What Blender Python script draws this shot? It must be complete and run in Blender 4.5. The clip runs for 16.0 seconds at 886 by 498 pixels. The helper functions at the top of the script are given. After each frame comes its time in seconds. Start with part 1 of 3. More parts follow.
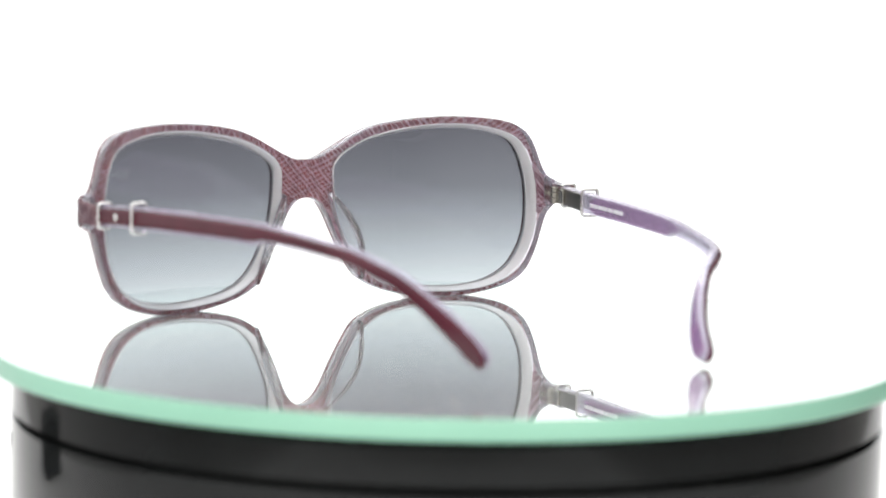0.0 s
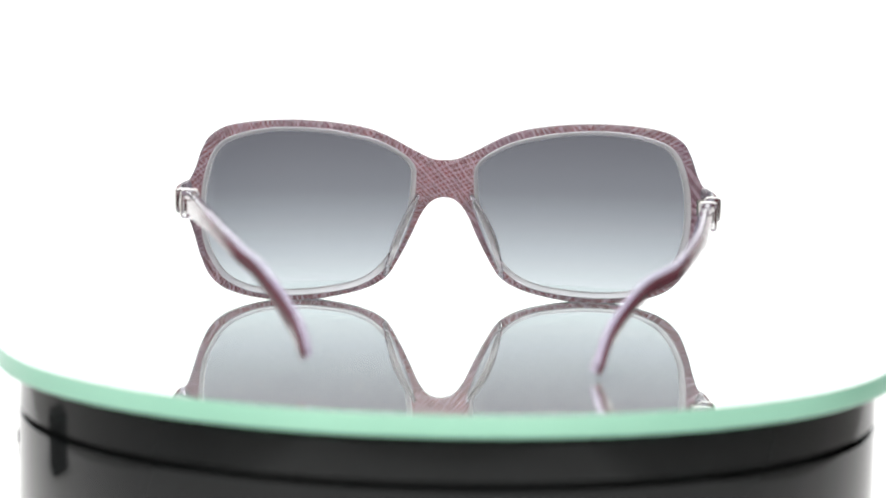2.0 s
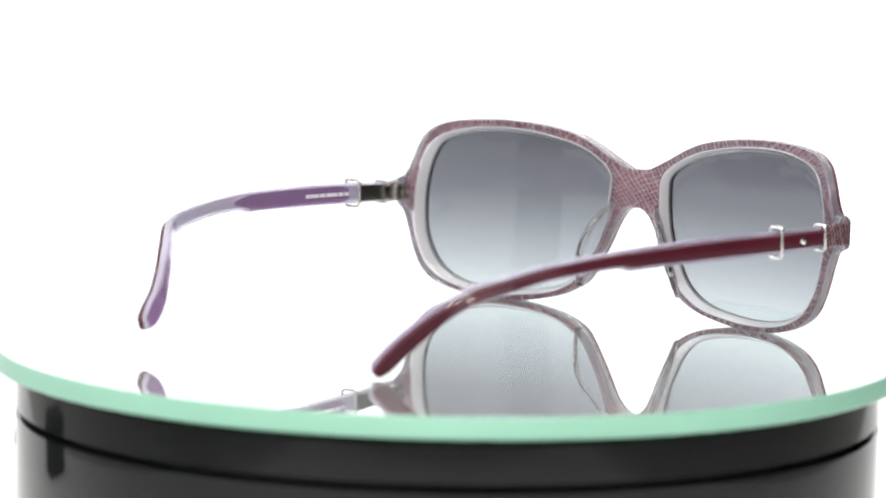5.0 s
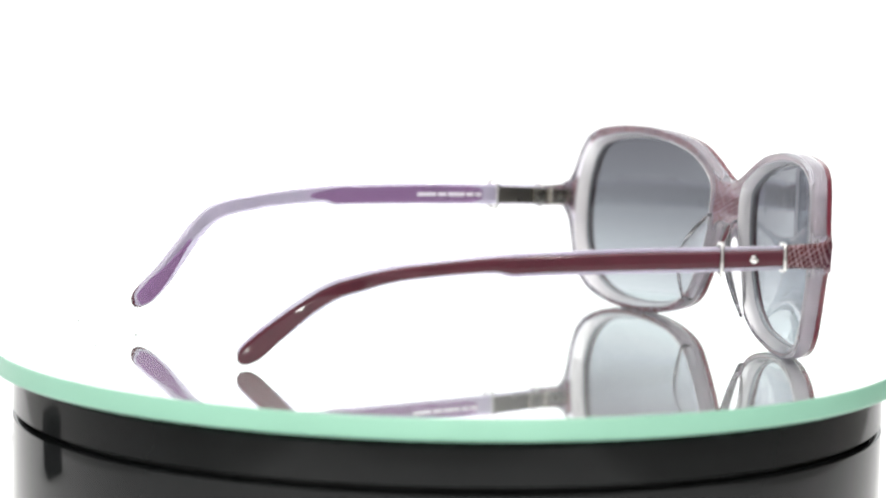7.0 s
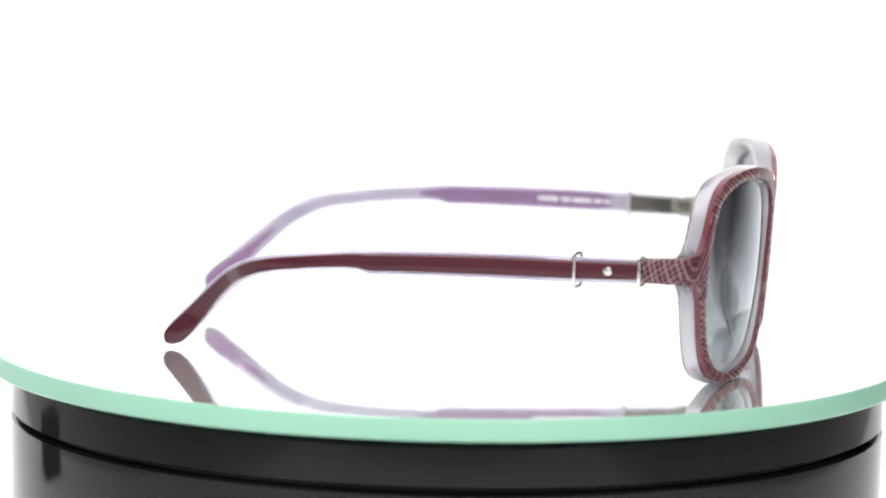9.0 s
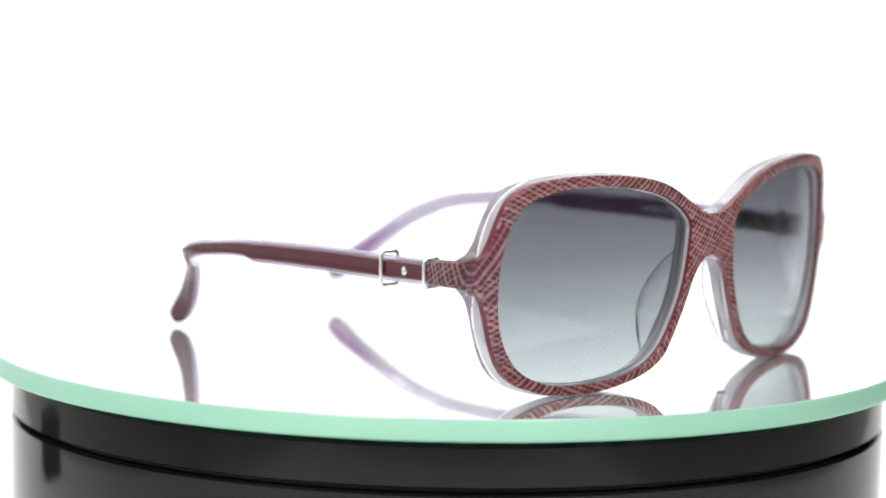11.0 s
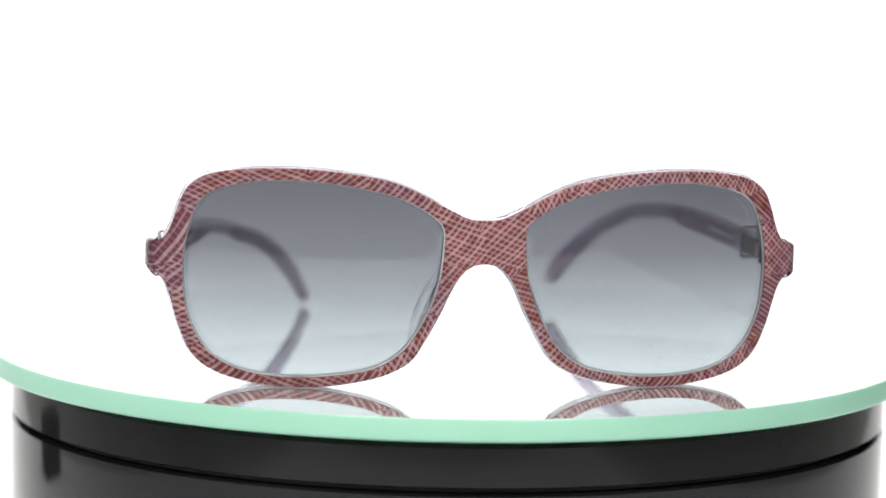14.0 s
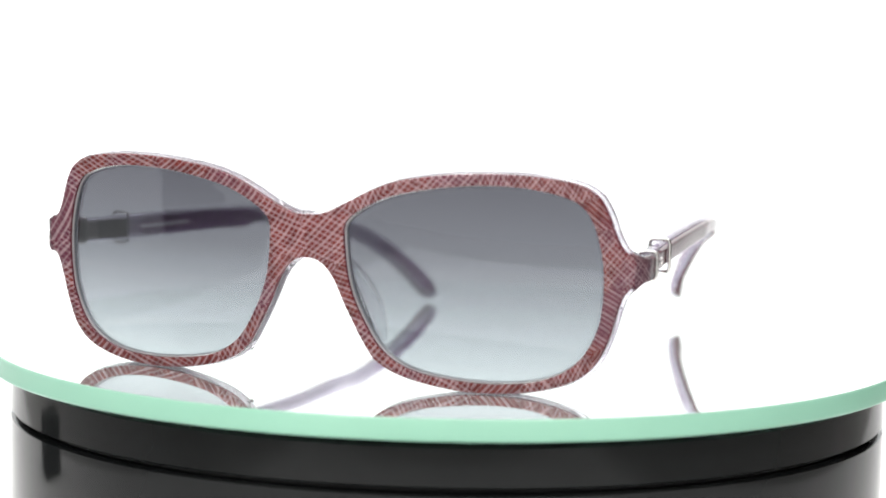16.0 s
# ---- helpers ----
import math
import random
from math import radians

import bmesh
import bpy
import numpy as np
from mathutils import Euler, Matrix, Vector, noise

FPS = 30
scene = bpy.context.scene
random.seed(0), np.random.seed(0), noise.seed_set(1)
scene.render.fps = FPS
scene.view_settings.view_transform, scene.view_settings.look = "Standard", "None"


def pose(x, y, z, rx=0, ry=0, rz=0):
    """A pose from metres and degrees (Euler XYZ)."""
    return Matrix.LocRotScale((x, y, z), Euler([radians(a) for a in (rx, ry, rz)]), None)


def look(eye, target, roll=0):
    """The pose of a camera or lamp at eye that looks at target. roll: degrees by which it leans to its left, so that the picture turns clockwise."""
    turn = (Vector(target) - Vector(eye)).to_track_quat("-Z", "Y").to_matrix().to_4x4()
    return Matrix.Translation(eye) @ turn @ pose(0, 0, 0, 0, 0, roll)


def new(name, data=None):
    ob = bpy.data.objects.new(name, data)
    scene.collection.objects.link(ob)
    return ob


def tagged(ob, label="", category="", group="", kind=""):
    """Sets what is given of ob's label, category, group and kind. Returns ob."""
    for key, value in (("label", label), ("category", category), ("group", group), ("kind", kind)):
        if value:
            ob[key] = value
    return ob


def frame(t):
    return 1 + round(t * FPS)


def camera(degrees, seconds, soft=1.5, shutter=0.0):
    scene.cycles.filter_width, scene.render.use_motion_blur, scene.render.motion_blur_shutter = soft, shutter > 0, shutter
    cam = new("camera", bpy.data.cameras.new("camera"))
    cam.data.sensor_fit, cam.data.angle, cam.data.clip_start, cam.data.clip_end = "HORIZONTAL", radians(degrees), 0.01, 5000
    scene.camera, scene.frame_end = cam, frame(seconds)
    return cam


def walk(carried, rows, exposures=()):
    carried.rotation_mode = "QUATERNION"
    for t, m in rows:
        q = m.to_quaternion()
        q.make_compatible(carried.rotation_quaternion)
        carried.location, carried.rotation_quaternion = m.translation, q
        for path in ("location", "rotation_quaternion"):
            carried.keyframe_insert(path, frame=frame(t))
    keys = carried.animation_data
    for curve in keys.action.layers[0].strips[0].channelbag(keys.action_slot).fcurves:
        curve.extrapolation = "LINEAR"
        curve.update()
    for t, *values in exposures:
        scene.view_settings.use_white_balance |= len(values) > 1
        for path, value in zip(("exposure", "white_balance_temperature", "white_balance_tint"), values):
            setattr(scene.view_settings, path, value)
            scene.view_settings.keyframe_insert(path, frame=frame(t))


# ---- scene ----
# ---------- camera ----------
cam = camera(17.24, 16.0, soft=1.8)
cam.data.dof.use_dof = True
cam.data.dof.aperture_fstop = 12.0
EYE = Vector((0.0, -0.68039, 0.10125))
AHEAD = Vector((-0.00249, 0.99318, -0.11655))


def stand(back):
    """The camera drawn back along its line of sight by so many metres, as the lens breathes."""
    e = EYE - AHEAD * back
    return look(e, e + AHEAD, 1.15)


walk(cam, [(0.0, stand(0.0)), (0.7, stand(0.0)), (1.5, stand(0.0070)), (2.5, stand(0.0165)), (3.5, stand(0.018)),
           (4.2, stand(0.0072)), (6.3, stand(0.0066)), (7.0, stand(0.0022)), (8.0, stand(0.0)), (12.0, stand(0.0)), (16.0, stand(0.0))])

# ---------- world and light ----------
world = bpy.data.worlds.new("studio")
scene.world = world
world.use_nodes = True
world.node_tree.nodes["Background"].inputs[0].default_value = (1.0, 1.0, 1.0, 1)
world.node_tree.nodes["Background"].inputs[1].default_value = 0.0
scene.view_settings.exposure = 0.0


def lamp(name, eye, target, watts, size):
    data = bpy.data.lights.new(name, "AREA")
    data.energy, data.size, data.color = watts, size, (1.0, 0.95, 0.88)
    ob = new(name, data)
    ob.matrix_world = look(eye, target)
    return ob


lamp("tent_lamp", (-0.28, -0.62, 0.56), (0, 0, 0.02), 2.0, 0.03)
lamp("tent_lamp", (0.28, -0.62, 0.56), (0, 0, 0.02), 2.0, 0.03)


# ---------- materials ----------
def material(name):
    m = bpy.data.materials.new(name)
    m.use_nodes = True
    t = m.node_tree
    return m, t, t.nodes, t.nodes["Principled BSDF"]


def node(t, kind, **inputs):
    n = t.nodes.new(kind)
    for k, v in inputs.items():
        n.inputs[k.replace("_", " ")].default_value = v
    return n


def ramp(t, fac, stops):
    n = t.nodes.new("ShaderNodeValToRGB")
    el = n.color_ramp.elements
    while len(el) < len(stops):
        el.new(0.5)
    for e, (at, c) in zip(el, stops):
        e.position, e.color = at, (*c, 1)
    t.links.new(fac, n.inputs[0])
    return n.outputs[0]


def math_node(t, op, a, b):
    n = t.nodes.new("ShaderNodeMath")
    n.operation = op
    for i, v in enumerate((a, b)):
        if isinstance(v, (int, float)):
            n.inputs[i].default_value = v
        else:
            t.links.new(v, n.inputs[i])
    return n.outputs[0]


def mixed(t, fac, a, b, blend="MIX"):
    n = t.nodes.new("ShaderNodeMix")
    n.data_type, n.blend_type = "RGBA", blend
    for i, v in ((0, fac), (6, a), (7, b)):
        if isinstance(v, tuple):
            n.inputs[i].default_value = (*v, 1)
        elif isinstance(v, (int, float)):
            n.inputs[i].default_value = v
        else:
            t.links.new(v, n.inputs[i])
    return n.outputs[2]


def grain(t, bsdf, scale, strength, distance=0.0002, detail=4.0):
    """Fine relief, and a roughness that varies with it."""
    co = t.nodes.new("ShaderNodeTexCoord")
    n = node(t, "ShaderNodeTexNoise", Scale=scale, Detail=detail)
    b = node(t, "ShaderNodeBump", Strength=strength, Distance=distance)
    t.links.new(co.outputs["Object"], n.inputs["Vector"])
    t.links.new(n.outputs[0], b.inputs["Height"])
    t.links.new(b.outputs[0], bsdf.inputs["Normal"])
    return n.outputs[0]


def plain(name, colour, rough, metal=0.0, second=None, scale=60.0, bump=0.05, coat=0.0):
    m, t, n, b = material(name)
    h = grain(t, b, scale * 12, bump)
    co = t.nodes.new("ShaderNodeTexCoord")
    big = node(t, "ShaderNodeTexNoise", Scale=scale, Detail=3.0)
    t.links.new(co.outputs["Object"], big.inputs["Vector"])
    second = second or tuple(c * 0.85 for c in colour)
    t.links.new(ramp(t, big.outputs[0], [(0.3, colour), (0.75, second)]), b.inputs["Base Color"])
    b.inputs["Metallic"].default_value = metal
    r = t.nodes.new("ShaderNodeMapRange")
    r.inputs["To Min"].default_value, r.inputs["To Max"].default_value = rough * 0.8, min(1, rough * 1.3)
    t.links.new(big.outputs[0], r.inputs["Value"])
    t.links.new(r.outputs[0], b.inputs["Roughness"])
    b.inputs["Coat Weight"].default_value = coat
    return m


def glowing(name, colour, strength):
    """Even emission: real for diodes, put into the cloths instead of light from outside."""
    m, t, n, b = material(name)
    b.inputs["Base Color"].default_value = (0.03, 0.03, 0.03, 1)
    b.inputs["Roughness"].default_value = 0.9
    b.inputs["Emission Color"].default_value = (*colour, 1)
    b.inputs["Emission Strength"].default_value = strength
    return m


def lattice(name, dark, mid, plum, light, rough=0.12, glow=0.62):
    """Acetate sheet with two bending sets of pale threads crossing over red-brown."""
    m, t, n, b = material(name)
    co = t.nodes.new("ShaderNodeTexCoord")
    sep = t.nodes.new("ShaderNodeSeparateXYZ")
    t.links.new(co.outputs["Object"], sep.inputs[0])
    along = math_node(t, "ADD", sep.outputs[0], sep.outputs[1])      # runs on round the corners

    def noise_of(scale, detail):
        w = node(t, "ShaderNodeTexNoise", Scale=scale, Detail=detail)
        t.links.new(co.outputs["Object"], w.inputs["Vector"])
        return w.outputs[0]

    warp, fine = noise_of(38.0, 1.0), noise_of(420.0, 3.0)

    def between(value, lo, hi, low=0.0, high=1.0):
        r = t.nodes.new("ShaderNodeMapRange")
        for k, v in (("From Min", lo), ("From Max", hi), ("To Min", low), ("To Max", high)):
            r.inputs[k].default_value = v
        t.links.new(value, r.inputs["Value"])
        return r.outputs[0]

    # patches of the sheet, each with its threads lying a little differently
    flat = t.nodes.new("ShaderNodeCombineXYZ")
    wob = node(t, "ShaderNodeTexNoise", Scale=150.0, Detail=1.0)
    t.links.new(co.outputs["Object"], wob.inputs["Vector"])
    t.links.new(math_node(t, "ADD", math_node(t, "MULTIPLY", along, 0.8), math_node(t, "MULTIPLY", wob.outputs[0], 0.009)), flat.inputs[0])
    t.links.new(math_node(t, "ADD", sep.outputs[2], math_node(t, "MULTIPLY", wob.outputs[0], -0.007)), flat.inputs[2])
    cell = node(t, "ShaderNodeTexVoronoi", Scale=88.0)
    t.links.new(flat.outputs[0], cell.inputs["Vector"])
    own = t.nodes.new("ShaderNodeSeparateColor")
    t.links.new(cell.outputs["Color"], own.inputs[0])
    lines = []
    for k, (angle, period, bend) in enumerate(((-38, 0.00112, 0.0050), (52, 0.00104, -0.0046))):
        a = math_node(t, "ADD", math_node(t, "MULTIPLY", own.outputs[k], 0.62), radians(angle) - 0.31)
        c = math_node(t, "ADD", math_node(t, "MULTIPLY", along, math_node(t, "COSINE", a, 0.0)),
                      math_node(t, "MULTIPLY", sep.outputs[2], math_node(t, "SINE", a, 0.0)))
        c = math_node(t, "ADD", c, math_node(t, "MULTIPLY", warp, bend))
        wave = math_node(t, "SINE", math_node(t, "MULTIPLY", c, 2 * math.pi / period), 0.0)
        # every few threads one is bolder
        bold = math_node(t, "SINE", math_node(t, "MULTIPLY", c, 2 * math.pi / (period * 2.6)), 0.0)
        wave = math_node(t, "ADD", wave, math_node(t, "MULTIPLY", bold, 0.42))
        line = between(wave, 0.05, 0.80)
        # in some patches one set of threads is faint
        fade = between(own.outputs[2], *((0.62, 0.92, 1.0, 0.15) if k else (0.10, 0.36, 0.15, 1.0)))
        worn = between(fine, 0.30, 0.52, 0.55)
        lines.append(math_node(t, "MULTIPLY", math_node(t, "MULTIPLY", line, fade), worn))
    ground = ramp(t, fine, [(0.35, dark), (0.65, mid)])
    tone = t.nodes.new("ShaderNodeMapRange")
    tone.inputs["From Min"].default_value, tone.inputs["From Max"].default_value = 0.5, 0.66
    t.links.new(noise_of(70.0, 1.0), tone.inputs["Value"])
    ground = mixed(t, math_node(t, "MULTIPLY", tone.outputs[0], 0.7), ground, plum)
    one = mixed(t, math_node(t, "MULTIPLY", lines[0], 0.68), ground, light)
    two = mixed(t, math_node(t, "MULTIPLY", lines[1], 0.60), one, tuple(0.97 * c for c in light))
    t.links.new(two, b.inputs["Base Color"])
    b.inputs["Roughness"].default_value = rough
    b.inputs["Coat Weight"].default_value = 0.4
    b.inputs["Coat Roughness"].default_value = 0.04
    # thin sheet: light from behind glows through it
    through_it = n.new("ShaderNodeBsdfTranslucent")
    t.links.new(two, through_it.inputs[0])
    mx = n.new("ShaderNodeMixShader")
    mx.inputs[0].default_value = glow
    t.links.new(b.outputs[0], mx.inputs[1])
    t.links.new(through_it.outputs[0], mx.inputs[2])
    t.links.new(mx.outputs[0], n["Material Output"].inputs[0])
    return m


def clear(name, tint, body, share, rough=0.06, polish=0.05, scatter=0.0):
    """Translucent acetate: part of the light passes straight through, part is scattered by the tinted body."""
    m, t, n, b = material(name)
    b.inputs["Base Color"].default_value = (*body, 1)
    b.inputs["Roughness"].default_value = rough
    b.inputs["Coat Weight"].default_value = 0.6
    b.inputs["Coat Roughness"].default_value = 0.03
    co = t.nodes.new("ShaderNodeTexCoord")
    streak = node(t, "ShaderNodeTexNoise", Scale=160.0, Detail=3.0)
    t.links.new(co.outputs["Object"], streak.inputs["Vector"])
    t.links.new(ramp(t, streak.outputs[0], [(0.3, body), (0.7, tuple(0.88 * c for c in body))]), b.inputs["Base Color"])
    tr = n.new("ShaderNodeBsdfTransparent")
    tr.inputs[0].default_value = (*tint, 1)
    mx = n.new("ShaderNodeMixShader")
    mx.inputs[0].default_value = share
    t.links.new(tr.outputs[0], mx.inputs[1])
    milky = n.new("ShaderNodeMixShader")
    milky.inputs[0].default_value = scatter
    passing = n.new("ShaderNodeBsdfTranslucent")
    passing.inputs[0].default_value = (*body, 1)
    t.links.new(b.outputs[0], milky.inputs[1])
    t.links.new(passing.outputs[0], milky.inputs[2])
    t.links.new(milky.outputs[0], mx.inputs[2])
    lw = n.new("ShaderNodeLayerWeight")
    gloss = math_node(t, "ADD", math_node(t, "MULTIPLY", math_node(t, "POWER", lw.outputs["Facing"], 4.0), 0.55), polish)
    gl = n.new("ShaderNodeBsdfGlossy")
    gl.inputs["Roughness"].default_value = 0.05
    top = n.new("ShaderNodeMixShader")
    t.links.new(gloss, top.inputs[0])
    t.links.new(mx.outputs[0], top.inputs[1])
    t.links.new(gl.outputs[0], top.inputs[2])
    t.links.new(top.outputs[0], n["Material Output"].inputs[0])
    return m


def cast_acetate(name, tint, rough=0.02, milk=0.0, milk_colour=(0.86, 0.80, 0.94)):
    """Polished clear acetate that bends the light passing through it."""
    m, t, n, b = material(name)
    co = t.nodes.new("ShaderNodeTexCoord")
    cloud = node(t, "ShaderNodeTexNoise", Scale=120.0, Detail=2.0)
    t.links.new(co.outputs["Object"], cloud.inputs["Vector"])
    t.links.new(ramp(t, cloud.outputs[0], [(0.3, tint), (0.7, tuple(0.95 * c for c in tint))]), b.inputs["Base Color"])
    b.inputs["Transmission Weight"].default_value = 1.0
    b.inputs["IOR"].default_value = 1.48
    b.inputs["Roughness"].default_value = rough
    if milk:
        # a slight milkiness scatters light both ways
        back, on = n.new("ShaderNodeBsdfDiffuse"), n.new("ShaderNodeBsdfTranslucent")
        half, mx = n.new("ShaderNodeMixShader"), n.new("ShaderNodeMixShader")
        for d in (back, on):
            d.inputs[0].default_value = (*milk_colour, 1)
        t.links.new(back.outputs[0], half.inputs[1])
        t.links.new(on.outputs[0], half.inputs[2])
        mx.inputs[0].default_value = milk
        t.links.new(b.outputs[0], mx.inputs[1])
        t.links.new(half.outputs[0], mx.inputs[2])
        t.links.new(mx.outputs[0], n["Material Output"].inputs[0])
    return m


def lens_tint():
    """Grey gradient lens, dark above and pale below, with a polished surface."""
    m, t, n, b = material("lens_tint")
    co = t.nodes.new("ShaderNodeTexCoord")
    sep = t.nodes.new("ShaderNodeSeparateXYZ")
    t.links.new(co.outputs["Object"], sep.inputs[0])
    r = t.nodes.new("ShaderNodeMapRange")
    r.inputs["From Min"].default_value, r.inputs["From Max"].default_value = 0.0, 0.046
    t.links.new(sep.outputs[2], r.inputs["Value"])
    col = ramp(t, r.outputs[0], [(0.05, (0.735, 0.768, 0.782)), (0.30, (0.585, 0.610, 0.632)), (0.62, (0.390, 0.399, 0.424)), (0.95, (0.312, 0.314, 0.340))])
    tr = n.new("ShaderNodeBsdfTransparent")
    t.links.new(col, tr.inputs[0])
    gl = n.new("ShaderNodeBsdfGlossy")
    gl.inputs["Roughness"].default_value = 0.015
    gl.inputs["Color"].default_value = (0.9, 0.93, 0.97, 1)
    lw = n.new("ShaderNodeLayerWeight")
    gloss = math_node(t, "ADD", math_node(t, "MULTIPLY", math_node(t, "POWER", lw.outputs["Facing"], 4.6), 0.92), 0.048)
    mx = n.new("ShaderNodeMixShader")
    t.links.new(gloss, mx.inputs[0])
    t.links.new(tr.outputs[0], mx.inputs[1])
    t.links.new(gl.outputs[0], mx.inputs[2])
    t.links.new(mx.outputs[0], n["Material Output"].inputs[0])
    return m


def mirror_top():
    """Polished white-backed glass: a clear reflection over a white ground."""
    m, t, n, b = material("disc_top")
    b.inputs["Base Color"].default_value = (0.93, 0.94, 0.94, 1)
    b.inputs["Roughness"].default_value = 0.5
    gl = n.new("ShaderNodeBsdfGlossy")
    gl.inputs["Color"].default_value = (0.93, 0.96, 0.95, 1)
    gl.inputs["Roughness"].default_value = 0.012
    mx = n.new("ShaderNodeMixShader")
    lw = n.new("ShaderNodeLayerWeight")
    r = n.new("ShaderNodeMapRange")
    r.inputs["From Min"].default_value, r.inputs["From Max"].default_value = 0.74, 0.875
    r.inputs["To Min"].default_value, r.inputs["To Max"].default_value = 0.74, 0.95
    t.links.new(lw.outputs["Facing"], r.inputs["Value"])
    t.links.new(r.outputs[0], mx.inputs[0])
    t.links.new(b.outputs[0], mx.inputs[1])
    t.links.new(gl.outputs[0], mx.inputs[2])
    t.links.new(mx.outputs[0], n["Material Output"].inputs[0])
    return m


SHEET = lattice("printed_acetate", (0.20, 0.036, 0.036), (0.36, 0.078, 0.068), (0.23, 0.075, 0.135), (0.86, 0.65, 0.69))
# darker copy of the print: the corner's side shade is put into its colour
CORNER_SHADED = lattice("printed_acetate_corner_shaded", (0.11, 0.030, 0.034), (0.20, 0.058, 0.058), (0.15, 0.06, 0.10), (0.66, 0.48, 0.53))
LILAC = cast_acetate("lilac_acetate", (0.955, 0.935, 0.995), milk=0.09)
LILAC_TEMPLE = clear("lilac_temple_acetate", (0.91, 0.885, 0.96), (0.72, 0.68, 0.84), 0.42, polish=0.08)
# white body colour stands in for light refracted by the clear bevel
BEVEL_GLINT = clear("painted_bevel_glint", (0.96, 0.955, 0.99), (0.985, 0.98, 0.99), 0.84, polish=0.26, scatter=0.5)
CRYSTAL = cast_acetate("crystal_acetate", (0.97, 0.965, 0.98), 0.0)
TIP = clear("violet_acetate", (0.78, 0.60, 0.76), (0.36, 0.22, 0.42), 0.46)
SHEET_EDGE = plain("cut_edge_of_sheet", (0.16, 0.035, 0.050), 0.12, second=(0.10, 0.022, 0.034), scale=400, bump=0.02)
WINE = plain("wine_acetate", (0.078, 0.012, 0.023), 0.07, second=(0.056, 0.010, 0.018), scale=90, bump=0.02)
WINE.node_tree.nodes["Principled BSDF"].inputs["Specular IOR Level"].default_value = 0.4
STEEL = plain("polished_steel", (0.90, 0.89, 0.87), 0.16, 1.0, scale=200, bump=0.04)
HINGE_STEEL = plain("hinge_steel", (0.46, 0.44, 0.40), 0.20, 1.0, second=(0.34, 0.32, 0.28), scale=200, bump=0.05)
DARK_STEEL = plain("dark_steel", (0.20, 0.19, 0.17), 0.28, 1.0, scale=200, bump=0.06)
PRINT = plain("silver_print", (0.85, 0.85, 0.88), 0.35, 0.3, scale=200)
LENS = lens_tint()
LENS_EDGE = plain("lens_edge", (0.42, 0.43, 0.45), 0.2, scale=200)
DISC_TOP = mirror_top()
GLASS_EDGE = plain("green_glass_edge", (0.30, 0.575, 0.44), 0.30, second=(0.27, 0.53, 0.40), scale=25, bump=0.03)
BLACK = plain("black_gloss_plastic", (0.006, 0.007, 0.0075), 0.07, second=(0.012, 0.013, 0.0135), scale=30, bump=0.01)
BLACK.node_tree.nodes["Principled BSDF"].inputs["Specular IOR Level"].default_value = 0.21
MATT_BLACK = plain("matt_black", (0.008, 0.008, 0.008), 0.7, scale=50)
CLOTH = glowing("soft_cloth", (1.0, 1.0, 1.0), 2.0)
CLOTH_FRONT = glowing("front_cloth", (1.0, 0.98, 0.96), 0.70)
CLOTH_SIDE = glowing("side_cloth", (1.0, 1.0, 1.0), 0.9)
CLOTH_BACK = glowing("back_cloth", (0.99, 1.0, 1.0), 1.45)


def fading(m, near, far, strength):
    """Paints a falloff into the cloth's glow, no lamp behind it: dims towards +x."""
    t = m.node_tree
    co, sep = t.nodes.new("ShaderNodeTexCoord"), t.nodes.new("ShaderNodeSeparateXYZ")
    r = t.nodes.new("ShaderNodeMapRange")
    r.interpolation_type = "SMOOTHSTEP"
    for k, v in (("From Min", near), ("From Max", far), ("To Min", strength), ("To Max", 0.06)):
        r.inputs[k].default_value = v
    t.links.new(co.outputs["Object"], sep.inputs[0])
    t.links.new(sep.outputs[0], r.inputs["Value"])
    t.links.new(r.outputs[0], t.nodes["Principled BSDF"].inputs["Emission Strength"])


# falloff painted so the lenses mirror the cloths dimmer to the east
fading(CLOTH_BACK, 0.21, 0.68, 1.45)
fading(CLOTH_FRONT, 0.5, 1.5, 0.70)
ROOM = plain("dim_room_paint", (0.13, 0.105, 0.09), 0.8, second=(0.10, 0.08, 0.07), scale=3, bump=0.05)
TABLE = plain("pale_table_laminate", (0.44, 0.43, 0.42), 0.45, second=(0.39, 0.38, 0.37), scale=6, bump=0.08)
DUST = plain("grey_dust", (0.45, 0.44, 0.43), 0.9, scale=300)
DIODE = glowing("warm_diode", (1.0, 0.93, 0.82), 260.0)
BAR = plain("white_lacquer", (0.75, 0.75, 0.74), 0.4, scale=20)
PAPER = plain("white_paper", (0.90, 0.90, 0.90), 0.6, second=(0.88, 0.88, 0.885), scale=8, bump=0.03)


# ---------- mesh helpers ----------
def part(name, bm, mat, parent=None, label="", smooth=True, mats=()):
    bmesh.ops.recalc_face_normals(bm, faces=bm.faces)
    me = bpy.data.meshes.new(name)
    bm.to_mesh(me)
    bm.free()
    for m in (mat, *mats):
        me.materials.append(m)
    if smooth:
        me.shade_smooth()
        me.set_sharp_from_angle(angle=radians(38))
    ob = new(name, me)
    if parent:
        ob.parent = parent
    if label:
        tagged(ob, label)
    return ob


